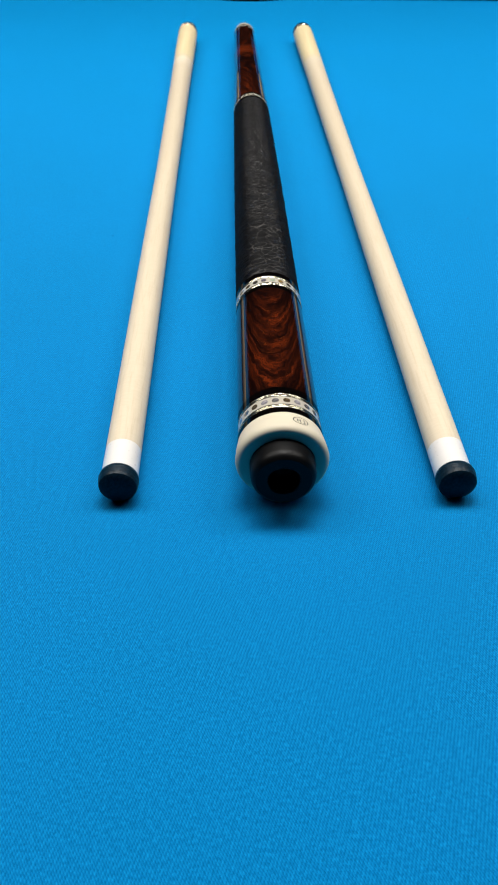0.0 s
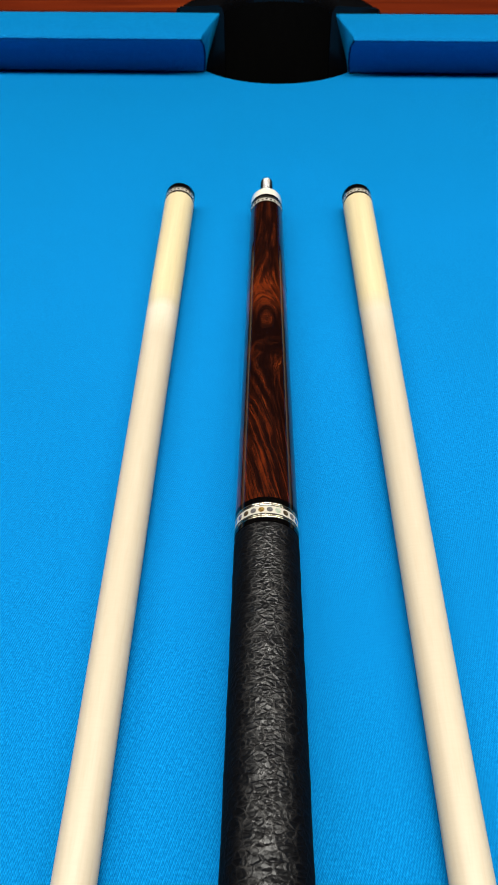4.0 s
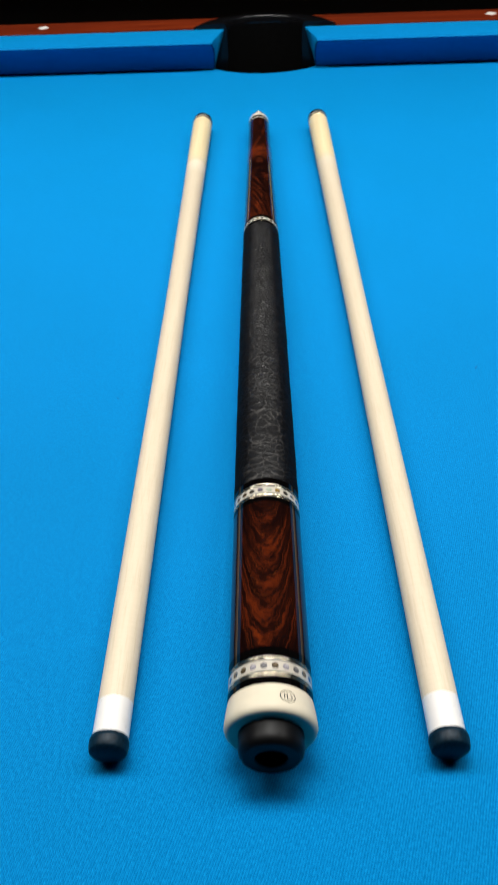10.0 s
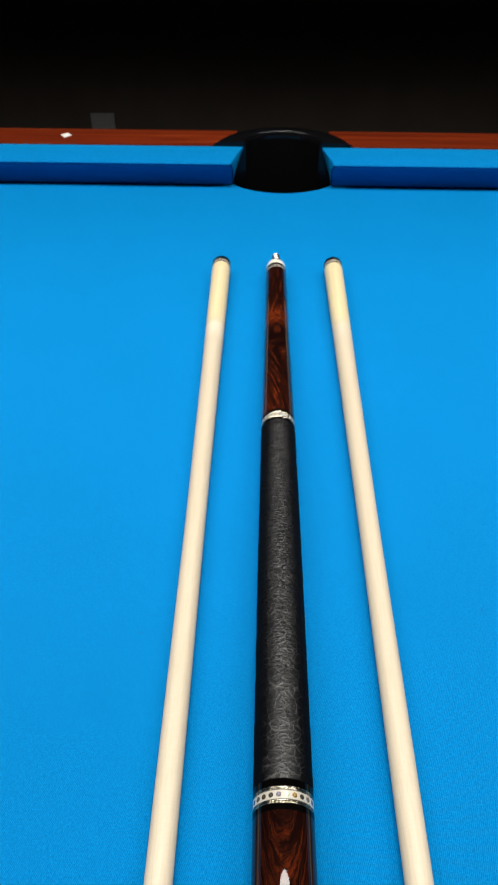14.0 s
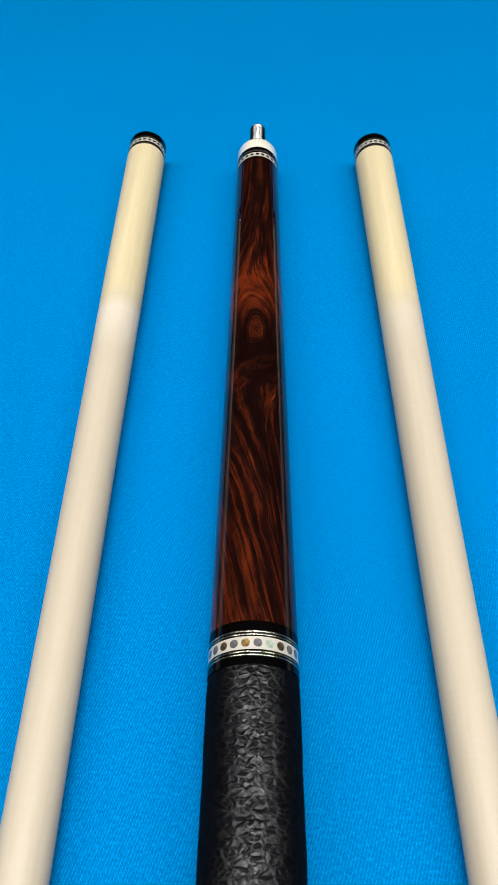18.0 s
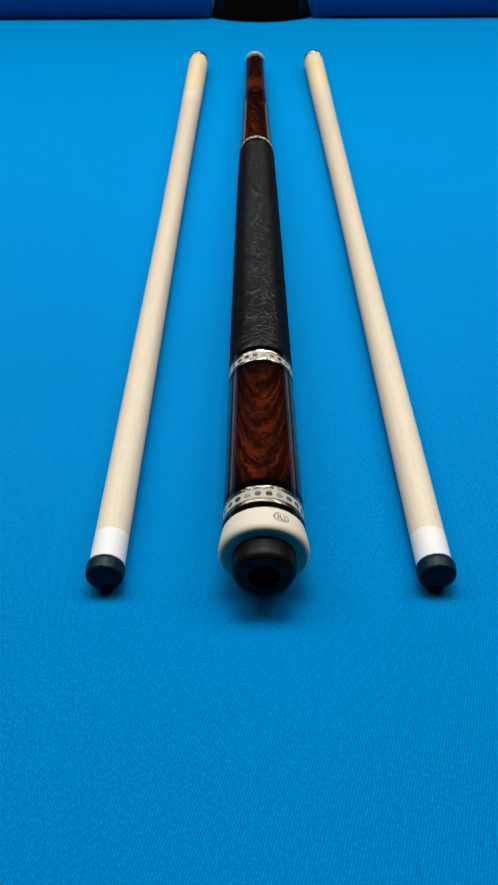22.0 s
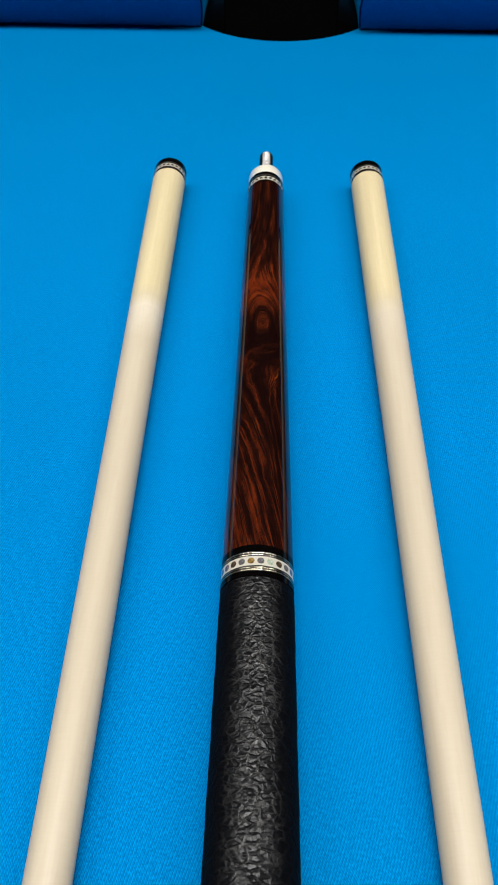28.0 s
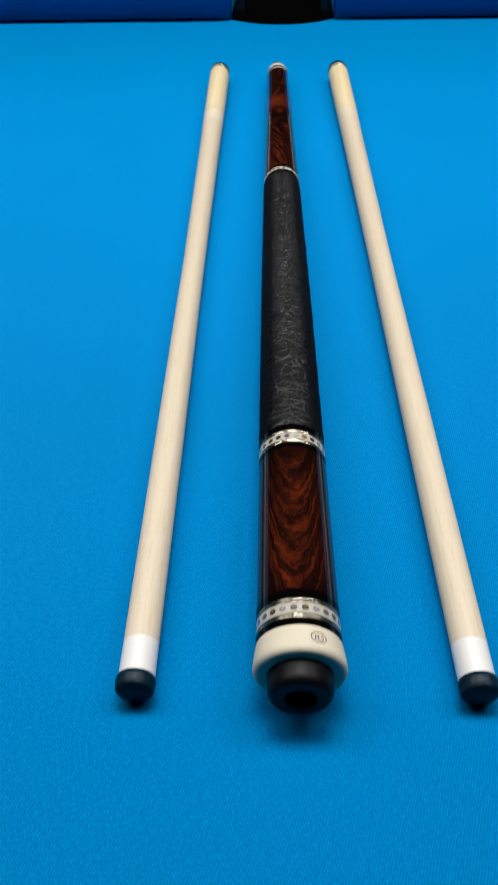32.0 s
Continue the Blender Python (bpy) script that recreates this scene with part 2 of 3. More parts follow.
def sleeve_material():
    m = Mat("figured_rosewood_sleeve")
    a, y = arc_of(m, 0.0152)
    warp = m.math("SUBTRACT", m.noise(170, 3, rough=0.55), 0.5)
    v = m.math("POWER", m.math("MULTIPLY", m.math("ABSOLUTE", m.math("ADD", a, 0.0008)), 1 / 0.008), 2.0)
    f = m.math("SUBTRACT", m.math("MULTIPLY", y, 1 / 0.0028), m.math("MULTIPLY", v, 6.0))
    f = m.math("ADD", f, m.math("MULTIPLY", warp, 4.5))
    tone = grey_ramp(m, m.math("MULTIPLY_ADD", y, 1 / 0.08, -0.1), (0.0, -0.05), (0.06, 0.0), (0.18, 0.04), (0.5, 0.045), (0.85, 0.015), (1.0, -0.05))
    # tone drops alike on both sides of the top line
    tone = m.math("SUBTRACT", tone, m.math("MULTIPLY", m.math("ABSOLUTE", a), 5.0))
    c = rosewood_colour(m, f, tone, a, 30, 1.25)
    m.set(Base_Color=c, Roughness=0.5, Specular_IOR_Level=0.0, Coat_Weight=1.0, Coat_Roughness=0.015, Coat_IOR=1.31)
    return m.m


def leather_material():
    """Pebbled towards the forearm, smoother and cracked with fine creases towards the sleeve."""
    m = Mat("black_leather")
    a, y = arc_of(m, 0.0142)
    flat = m.vec(m.math("MULTIPLY", a, 0.62), y, 0.0)
    n = m.node("TexNoise")
    m.link(flat, n.inputs["Vector"])
    n.inputs["Scale"].default_value = 400
    sc = m.node("VectorMath")
    sc.operation = "SCALE"
    m.link(n.outputs["Color"], sc.inputs[0])
    sc.inputs["Scale"].default_value = 0.0011
    warped = m.node("VectorMath")
    warped.operation = "ADD"
    m.link(flat, warped.inputs[0])
    m.link(sc.outputs[0], warped.inputs[1])
    dome = m.voronoi(470, "F1", warped.outputs[0])
    edge = m.voronoi(470, "DISTANCE_TO_EDGE", warped.outputs[0])
    bent = m.node("VectorMath")
    bent.operation = "MULTIPLY_ADD"
    m.link(n.outputs["Color"], bent.inputs[0])
    bent.inputs[1].default_value = (0.003, 0.003, 0.0)
    m.link(m.vec(a, y, 0.0), bent.inputs[2])
    large = m.voronoi(230, "DISTANCE_TO_EDGE", bent.outputs[0])
    along = m.math("ADD", y, m.math("MULTIPLY", m.noise(38, 2, flat), 0.10))
    pebbled = m.ramp(m.math("MULTIPLY_ADD", along, 1 / 0.13, -1.45), (0.0, 0.28), (0.4, 0.65), (1.0, 1.0))
    pebble = m.math("SUBTRACT", m.ramp(edge, (0.0, 0.0), (0.30, 0.5)), m.math("MULTIPLY", m.math("MULTIPLY", dome, dome), 1.5))
    patchy = m.ramp(m.noise(120, 3, flat), (0.38, 0.15), (0.56, 1.0))
    smooth = m.math("SUBTRACT", 1.0, pebbled)
    net = m.math("MULTIPLY", m.ramp(large, (0.0, 1.0), (0.11, 0.0)), 0.13)
    fine_net = m.math("MULTIPLY", m.ramp(edge, (0.0, 1.0), (0.26, 0.0)), m.math("MULTIPLY", pebbled, 0.55))
    h = m.math("ADD", m.math("MULTIPLY", pebble, m.math("MULTIPLY", pebbled, 0.2)), m.math("ADD", net, fine_net))
    h = m.math("ADD", h, m.math("MULTIPLY", m.noise(140, 3, flat), 0.18))
    h = m.math("ADD", h, m.math("MULTIPLY", m.noise(2600, 2, flat), 0.02))
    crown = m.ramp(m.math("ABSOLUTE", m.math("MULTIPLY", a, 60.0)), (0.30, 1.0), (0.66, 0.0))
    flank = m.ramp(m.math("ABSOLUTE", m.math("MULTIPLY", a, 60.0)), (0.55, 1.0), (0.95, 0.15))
    h = m.math("MULTIPLY", h, flank)
    # glints on hairline creases, painted pale, broken and uneven, on the crown of the wrap
    crease_glint = m.ramp(m.math("ADD", large, m.math("MULTIPLY", m.noise(900, 2, flat), 0.03)), (0.012, 1.0), (0.058, 0.0))
    fine_glint = m.math("MULTIPLY", m.ramp(edge, (0.01, 1.0), (0.09, 0.0)), pebbled)
    lines = m.math("MULTIPLY", m.math("ADD", m.math("MULTIPLY", crease_glint, m.math("MULTIPLY_ADD", smooth, 0.65, 0.36)), m.math("MULTIPLY", fine_glint, 0.19)), patchy)
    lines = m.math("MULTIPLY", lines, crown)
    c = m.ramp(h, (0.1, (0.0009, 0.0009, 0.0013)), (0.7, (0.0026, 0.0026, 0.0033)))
    # light on the crown put into the colour: smooth leather paler along the top
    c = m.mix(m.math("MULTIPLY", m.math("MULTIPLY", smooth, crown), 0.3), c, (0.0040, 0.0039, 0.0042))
    # painted glints mixed in; specular cut towards the flanks to keep them dark
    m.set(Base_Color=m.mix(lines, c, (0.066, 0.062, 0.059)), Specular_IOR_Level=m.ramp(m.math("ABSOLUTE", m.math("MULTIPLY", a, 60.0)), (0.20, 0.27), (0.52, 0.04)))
    # roughness added with distance from the top line
    flank_rough = m.math("MULTIPLY", m.math("ABSOLUTE", a), 20.0)
    m.set(Roughness=m.math("ADD", m.math("MULTIPLY_ADD", smooth, 0.05, 0.34), m.math("ADD", m.math("MULTIPLY_ADD", m.noise(300, 2, flat), 0.2, -0.1), flank_rough)))
    m.bump(h, 1.0, 0.0007)
    return m.m


def plain(name, colour, rough, metallic=0.0, coat=0.0, vary=0.08, scale=200, spec=0.5, bump=0.0):
    m = Mat(name)
    n = m.noise(scale, 3)
    lo, hi = (tuple(v * k for v in colour) for k in (1 - vary, 1 + vary))
    m.set(Base_Color=m.ramp(n, (0.3, lo), (0.7, hi)), Metallic=metallic, Specular_IOR_Level=spec)
    m.set(Roughness=m.ramp(m.noise(scale * 3, 2), (0.2, rough * 0.85), (0.8, min(1.0, rough * 1.15))))
    if coat:
        m.set(Coat_Weight=coat, Coat_Roughness=0.015)
    if bump:
        m.bump(n, bump, 0.0004)
    return m.m


def mahogany_material():
    m = Mat("red_mahogany")
    g = m.noise(1.0, 4, m.scaled(5, 90, 90), distortion=0.6)
    pores = m.noise(1.0, 2, m.scaled(40, 900, 900))
    c = m.ramp(m.math("ADD", m.math("MULTIPLY", g, 0.8), m.math("MULTIPLY", pores, 0.2)), (0.3, (0.055, 0.0060, 0.0018)), (0.55, (0.105, 0.0125, 0.0028)), (0.75, (0.155, 0.023, 0.0045)))
    m.set(Base_Color=c, Roughness=0.5, Specular_IOR_Level=0.05, Coat_Weight=0.15, Coat_Roughness=0.08)
    return m.m


def shell_material(name, dark, light):
    """Polished shell: two tones that swirl through each piece."""
    m = Mat(name)
    swirl = m.noise(700, 3, distortion=1.2)
    cloud = m.ramp(m.noise(2400, 2), (0.3, 0.7), (0.7, 1.0))
    c = m.mix(1.0, m.ramp(swirl, (0.35, dark), (0.65, light)), cloud, "MULTIPLY")
    m.set(Base_Color=c, Roughness=0.25, Metallic=0.3, Coat_Weight=1.0, Coat_Roughness=0.015)
    return m.m


SHELLS = {
    "g": shell_material("grey_shell", (0.085, 0.08, 0.082), (0.20, 0.19, 0.195)),
    "d": shell_material("dark_shell", (0.022, 0.020, 0.018), (0.085, 0.075, 0.065)),
    "b": shell_material("brown_shell", (0.035, 0.026, 0.015), (0.14, 0.10, 0.055)),
    "o": shell_material("gold_shell", (0.10, 0.05, 0.012), (0.46, 0.30, 0.09)),
    "v": shell_material("violet_grey_shell", (0.06, 0.05, 0.065), (0.24, 0.21, 0.27)),
    "p": shell_material("pearl_shell", (0.30, 0.40, 0.27), (0.66, 0.68, 0.60)),
    "q": shell_material("lilac_shell", (0.20, 0.17, 0.21), (0.46, 0.44, 0.47)),
}
CLOTH, FOREARM, SLEEVE, LEATHER = cloth_material(), forearm_material(), sleeve_material(), leather_material()
MAPLE_A, MAPLE_B = maple_material("maple", 1.0), maple_material("maple_even", 0.35)
MAHOGANY = mahogany_material()
IVORY = plain("ivory_white", (0.52, 0.465, 0.36), 0.55, coat=0.0, vary=0.03, spec=0.3)
JOINT_WHITE = plain("joint_white", (0.66, 0.615, 0.51), 0.3, coat=0.8, vary=0.03)
RING_WHITE = plain("white_ring", (0.37, 0.342, 0.285), 0.4, coat=1.0, vary=0.03)
EBONY = plain("ebony", (0.0012, 0.0010, 0.0010), 0.5, coat=0.35, vary=0.2, spec=0.0)
NICKEL = plain("nickel_silver", (0.52, 0.465, 0.36), 0.2, metallic=1.0, vary=0.05)
STEEL = plain("stainless_steel", (0.15, 0.147, 0.145), 0.25, metallic=1.0, vary=0.06)
RUBBER = plain("black_rubber", (0.0018, 0.0018, 0.0021), 0.42, vary=0.15, bump=0.05, spec=0.12)
HOLE = plain("screw_hole", (0.003, 0.003, 0.003), 0.8, spec=0.1)
FERRULE = plain("white_ferrule", (0.61, 0.59, 0.575), 0.3, coat=0.3, vary=0.02)
TIP = plain("chalked_tip", (0.0026, 0.0115, 0.021), 0.36, vary=0.5, scale=900, bump=0.2, spec=0.1)
BLACK_PLASTIC = plain("black_plastic", (0.003, 0.003, 0.0035), 0.16, vary=0.2, spec=0.21)
LINER = plain("pocket_leather", (0.0018, 0.0018, 0.0018), 0.9, vary=0.2, spec=0.03)
SHELL_WHITE = plain("mother_of_pearl", (0.78, 0.75, 0.70), 0.25, coat=0.6, vary=0.06)
INK = plain("engraved_ink", (0.018, 0.018, 0.018), 0.5)
DARK_WALL = plain("dark_wall_paint", (0.15, 0.120, 0.098), 0.9, scale=6, spec=0.1)
DARK_FLOOR = plain("dark_floor", (0.006, 0.005, 0.0045), 0.8, scale=5, spec=0.1)
SEAM = plain("folded_cloth", (0.0006, 0.008, 0.045), 0.9, spec=0.02)
LINT = plain("dark_lint", (0.008, 0.05, 0.16), 0.9)
PLATE = plain("grey_plate", (0.50, 0.48, 0.46), 0.6)


# ---- mesh helpers ----
def part(name, bm, material, parent=None, label="", smooth=True):
    me = bpy.data.meshes.new(name)
    bm.to_mesh(me)
    bm.free()
    me.materials.append(material)
    for p in me.polygons:
        p.use_smooth = smooth
    if smooth:
        me.set_sharp_from_angle(angle=radians(32))
    ob = new(name, me)
    ob.parent = parent
    return tagged(ob, label)


def lathe(profile, centre, segs=96, cap_start=False, cap_end=False):
    """Rings (y, r) turned round an axis that runs along y through centre(y) -> (x, z)."""
    bm = bmesh.new()
    rows = []
    for y, r in profile:
        cx, cz = centre(y)
        if r <= 1e-7:
            rows.append([bm.verts.new((cx, y, cz))])
        else:
            rows.append([bm.verts.new((cx + r * math.sin(2 * math.pi * k / segs), y, cz + r * math.cos(2 * math.pi * k / segs))) for k in range(segs)])
    for a, b in zip(rows, rows[1:]):
        for k in range(segs):
            q = [a[k % len(a)], a[(k + 1) % len(a)], b[(k + 1) % len(b)], b[k % len(b)]]
            q = list(dict.fromkeys(q))
            if len(q) > 2:
                bm.faces.new(q)
    if cap_start:
        bm.faces.new(rows[0])
    if cap_end:
        bm.faces.new(rows[-1])
    bmesh.ops.recalc_face_normals(bm, faces=bm.faces)
    return bm


def sweep(rows, closed=False):
    """A sheet through rows of points of equal number."""
    bm = bmesh.new()
    vs = [[bm.verts.new(p) for p in row] for row in rows]
    n = len(vs[0])
    for a, b in zip(vs, vs[1:]):
        for k in range(n if closed else n - 1):
            bm.faces.new((a[k], a[(k + 1) % n], b[(k + 1) % n], b[k]))
    if closed:
        ends = [bm.faces.new(vs[0]), bm.faces.new(vs[-1])]
        bmesh.ops.triangulate(bm, faces=ends)
    bmesh.ops.recalc_face_normals(bm, faces=bm.faces)
    return bm


def box(x0, x1, y0, y1, z0, z1, bevel=0.0):
    bm = bmesh.new()
    bmesh.ops.create_cube(bm, size=1)
    for v in bm.verts:
        v.co = ((x0 + x1) / 2 + v.co.x * (x1 - x0), (y0 + y1) / 2 + v.co.y * (y1 - y0), (z0 + z1) / 2 + v.co.z * (z1 - z0))
    if bevel:
        bmesh.ops.bevel(bm, geom=list(bm.edges), offset=bevel, segments=3, affect="EDGES", profile=0.5)
    return bm


def lerp(x, xs, ys):
    return float(np.interp(x, xs, ys))


# ---- room ----
FLOOR_Z = -0.78
for name, dims, mat in (
    ("floor", (-3.5, 3.5, -3.0, 3.6, FLOOR_Z - 0.1, FLOOR_Z), DARK_FLOOR),
    ("wall_north", (-3.5, 3.5, 3.4, 3.6, FLOOR_Z, 2.0), DARK_WALL),
    ("wall_south", (-3.5, 3.5, -3.0, -2.8, FLOOR_Z, 2.0), DARK_WALL),
    ("wall_west", (-3.7, -3.5, -3.0, 3.6, FLOOR_Z, 2.0), DARK_WALL),
    ("wall_east", (3.5, 3.7, -3.0, 3.6, FLOOR_Z, 2.0), DARK_WALL),
    ("ceiling", (-3.7, 3.7, -3.0, 3.6, 2.0, 2.1), DARK_WALL),
):
    tagged(part(name, box(*dims), mat, smooth=False), kind="structure")

# ---- pool table ----
table = new("pool_table")
tagged(table, "pool table with bright blue cloth, mahogany rails and black side pocket", "pool table")
table.matrix_world = pose(0.0090, 0.983, 0.0, 0, 0, -0.9)
LIP_R, LIP_Y = 0.0926, 0.0656


def lip(x):
    return LIP_Y - math.sqrt(LIP_R**2 - x * x)


def bed_cloth():
    bm = bmesh.new()
    n = 48
    arc = [(-0.08 + 0.16 * k / n, lip(-0.08 + 0.16 * k / n)) for k in range(n + 1)]
    # a strip of quads in front of the pocket, then plain sheets at the sides
    xs = [-1.3, *[a[0] for a in arc], 1.3]
    front = [bm.verts.new((x, -1.40, 0)) for x in xs]
    back = [bm.verts.new((-1.3, 0.06, 0)), *[bm.verts.new((x, y, 0)) for x, y in arc], bm.verts.new((1.3, 0.06, 0))]
    for k in range(len(xs) - 1):
        bm.faces.new((front[k], front[k + 1], back[k + 1], back[k]))
    for side, (i, j) in ((-1, (0, 1)), (1, (-1, -2))):
        v = bm.verts.new((side * 0.08, 0.06, 0))
        bm.faces.new((back[i], back[j], v))
    # the cloth rolls over the slate into the pocket
    prev = back[1:-1]
    for drop, out in ((0.001, 0.0014), (0.0035, 0.0028), (0.008, 0.0032), (0.045, 0.0032)):
        row = [bm.verts.new((x * (1 - out / LIP_R), y + out * (LIP_Y - y) / LIP_R, -drop)) for x, y in arc]
        for k in range(n):
            bm.faces.new((prev[k], prev[k + 1], row[k + 1], row[k]))
        prev = row
    bmesh.ops.recalc_face_normals(bm, faces=bm.faces)
    return bm


part("bed_cloth", bed_cloth(), CLOTH, table, "bright blue woven cloth")
part("table_body", box(-1.33, 1.33, -1.42, -0.045, FLOOR_Z + 0.002, -0.046, 0.01), MAHOGANY, table, smooth=False)

# cushion section (y, z), from the foot up round the nose to the back
SECTION = [(0.004, -0.001), (0.0, 0.002), (-0.0015, 0.010), (-0.0050, 0.020), (-0.0105, 0.0285), (-0.0160, 0.0330), (-0.0188, 0.0350), (-0.0194, 0.0366), (-0.0182, 0.0382), (-0.0150, 0.0392), (-0.008, 0.0400), (0.010, 0.0421), (0.0305, 0.0444), (0.0330, 0.0438), (0.0330, 0.0)]


def cushion(side):
    def end(y, z):
        return side * (0.0700 - 0.0145 * (y + 0.019) / 0.052 * min(1.0, max(0.0, z / 0.042)) ** 0.8)

    rows = [[(end(y, z), y, z) for y, z in SECTION]]
    cy, cz = 0.012, 0.022
    for k in range(1, 5):
        rows.append([(end(y, z) + side * 0.002 * math.sin(math.pi / 2 * k / 4), y, z) for y, z in SECTION])
    # a slightly smaller end face, so that the edge of the facing is rounded
    rows[0] = [(x, y + (cy - y) * 0.05, z + (cz - z) * 0.05) for x, y, z in rows[0]]
    rows.append([(side * 0.6, y, z) for y, z in SECTION])
    rows.append([(side * 1.3, y, z) for y, z in SECTION])
    return sweep(rows, closed=True)


def facing_seam(side):
    """The dark fold where the cloth turns round the end of a cushion."""
    rows = []
    for y, z in SECTION[1:8]:
        x = side * (0.0710 - 0.0145 * (y + 0.019) / 0.052 * min(1.0, max(0.0, z / 0.042)) ** 0.8)
        rows.append([(x + 0.0007 * math.cos(k * math.pi / 3), y - 0.0001 + 0.0007 * math.sin(k * math.pi / 3), z) for k in range(6)])
    return sweep(rows, closed=True)


for side in (-1, 1):
    rubber = part("cushion", cushion(side), CLOTH, table, "cloth-covered rubber cushion")
    part("facing_seam", facing_seam(side), SEAM, rubber, "dark fold of cloth at the end of the cushion")

RAIL = [(0.0337, -0.04), (0.0337, 0.0450), (0.070, 0.0462), (0.100, 0.0455), (0.1065, 0.0435), (0.110, 0.038), (0.112, 0.028), (0.112, -0.14), (0.055, -0.14)]
for side in (-1, 1):
    rail = part("rail", sweep([[(side * x, y, z) for y, z in RAIL] for x in (0.068, 0.3, 0.7, 1.33)], closed=True), MAHOGANY, table, "polished red mahogany rail")
    for k in (1, 2, 3):
        bm = bmesh.new()
        pts = [(0.0085, 0), (0, 0.0105), (-0.0085, 0), (0, -0.0105)]
        lo = [bm.verts.new((side * 0.3175 * k + x, 0.068 + y, 0.0455)) for x, y in pts]
        hi = [bm.verts.new((side * 0.3175 * k + x * 0.92, 0.068 + y * 0.92, 0.0467)) for x, y in pts]
        bm.faces.new(hi)
        for i in range(4):
            bm.faces.new((lo[i], lo[(i + 1) % 4], hi[(i + 1) % 4], hi[i]))
        bmesh.ops.recalc_face_normals(bm, faces=bm.faces)
        part("diamond_inlay", bm, SHELL_WHITE, rail, "white pearl diamond sight", smooth=False)


def pocket_casting():
    """The arch round the back of the pocket: inner wall, rolled rim, flat top, outer skirt."""
    rows = []
    n = 64
    for k in range(n + 1):
        th = math.radians(-8 + 196 * k / n)
        ix, iy = 0.0525 * math.cos(th), 0.036 + 0.046 * math.sin(th)
        ox, oy = 0.0985 * math.cos(th), 0.010 + 0.099 * math.sin(th)
        oy = max(oy, 0.0332)
        iy = max(iy, 0.030)
        sec = [(0.0, -0.14), (0.0, 0.0415), (0.008, 0.0443), (0.025, 0.0470), (0.055, 0.0494), (0.09, 0.0507), (0.13, 0.0512), (0.25, 0.0508), (0.6, 0.0500), (0.9, 0.0492), (0.97, 0.0478), (1.0, 0.0452), (1.0, -0.14)]
        rows.append([(ix + (ox - ix) * f, iy + (oy - iy) * f, z) for f, z in sec])
    return sweep(rows, closed=True)


part("pocket_casting", pocket_casting(), BLACK_PLASTIC, table, "glossy black plastic pocket casting")


def pocket_wall():
    """The soft black lining on the casting's inner face."""
    rows = []
    for k in range(49):
        th = math.radians(-6 + 192 * k / 48)
        x, y = 0.0517 * math.cos(th), 0.036 + 0.0452 * math.sin(th)
        rows.append([(x, max(y, 0.0306), z) for z in (-0.14, -0.05, 0.02, 0.041)])
    return sweep(rows)


part("pocket_wall", pocket_wall(), LINER, table, "matt black pocket lining")


def pocket_liner():
    rows = []
    for z, r in ((0.030, 0.060), (-0.01, 0.066), (-0.06, 0.070), (-0.13, 0.066), (-0.16, 0.045), (-0.168, 0.004)):
        rows.append([(r * 1.2 * math.cos(2 * math.pi * k / 48), 0.050 + r * math.sin(2 * math.pi * k / 48), z) for k in range(49)])
    bm = sweep(rows)
    # open at the front above the slate
    bmesh.ops.delete(bm, geom=[f for f in bm.faces if f.calc_center_median().y < 0.03 and f.calc_center_median().z > -0.03], context="FACES")
    return bm


part("pocket_liner", pocket_liner(), LINER, table, "black leather pocket liner")

# grey plate low on the far wall
plate = part("wall_plate", box(-0.795, -0.690, 3.388, 3.3995, -0.74, -0.585, 0.003), PLATE, smooth=False)
tagged(plate, "small grey plate low on the dark wall", "wall plate")

# ---- cue butt ----
butt = new("cue_butt")
tagged(butt, "dark rosewood pool cue butt with black leather wrap on blue cloth", "pool cue")
BY = [-0.020, -0.0078, 0.0, 0.094, 0.25, 0.41, 0.55, 0.71]
BR = [0.01730, 0.0160, 0.01585, 0.0155, 0.0149, 0.01380, 0.0122, 0.0108]


def br(y):
    return lerp(y, BY, BR)


def baxis(y):
    return 0.0025 - 0.00357 * y, br(y) + 0.0002


def tube(y0, y1, out=0.0, bevel=0.0, steps=2):
    """A closed ring of the cue's own girth between two stations."""
    ys = [y0 + (y1 - y0) * k / steps for k in range(steps + 1)]
    prof = [(y, br(y) + out) for y in ys]
    if bevel:
        prof = [(y0, br(y0) + out - bevel), (y0 + bevel, br(y0) + out), *prof[1:-1], (y1 - bevel, br(y1) + out), (y1, br(y1) + out - bevel)]
    return [(y0, br(y0) * 0.7), *prof, (y1, br(y1) * 0.7)]


def butt_part(name, y0, y1, mat, label="", out=0.0, bevel=0.0, steps=2, parent=None):
    return part(name, lathe(tube(y0, y1, out, bevel, steps), baxis), mat, parent or butt, label)


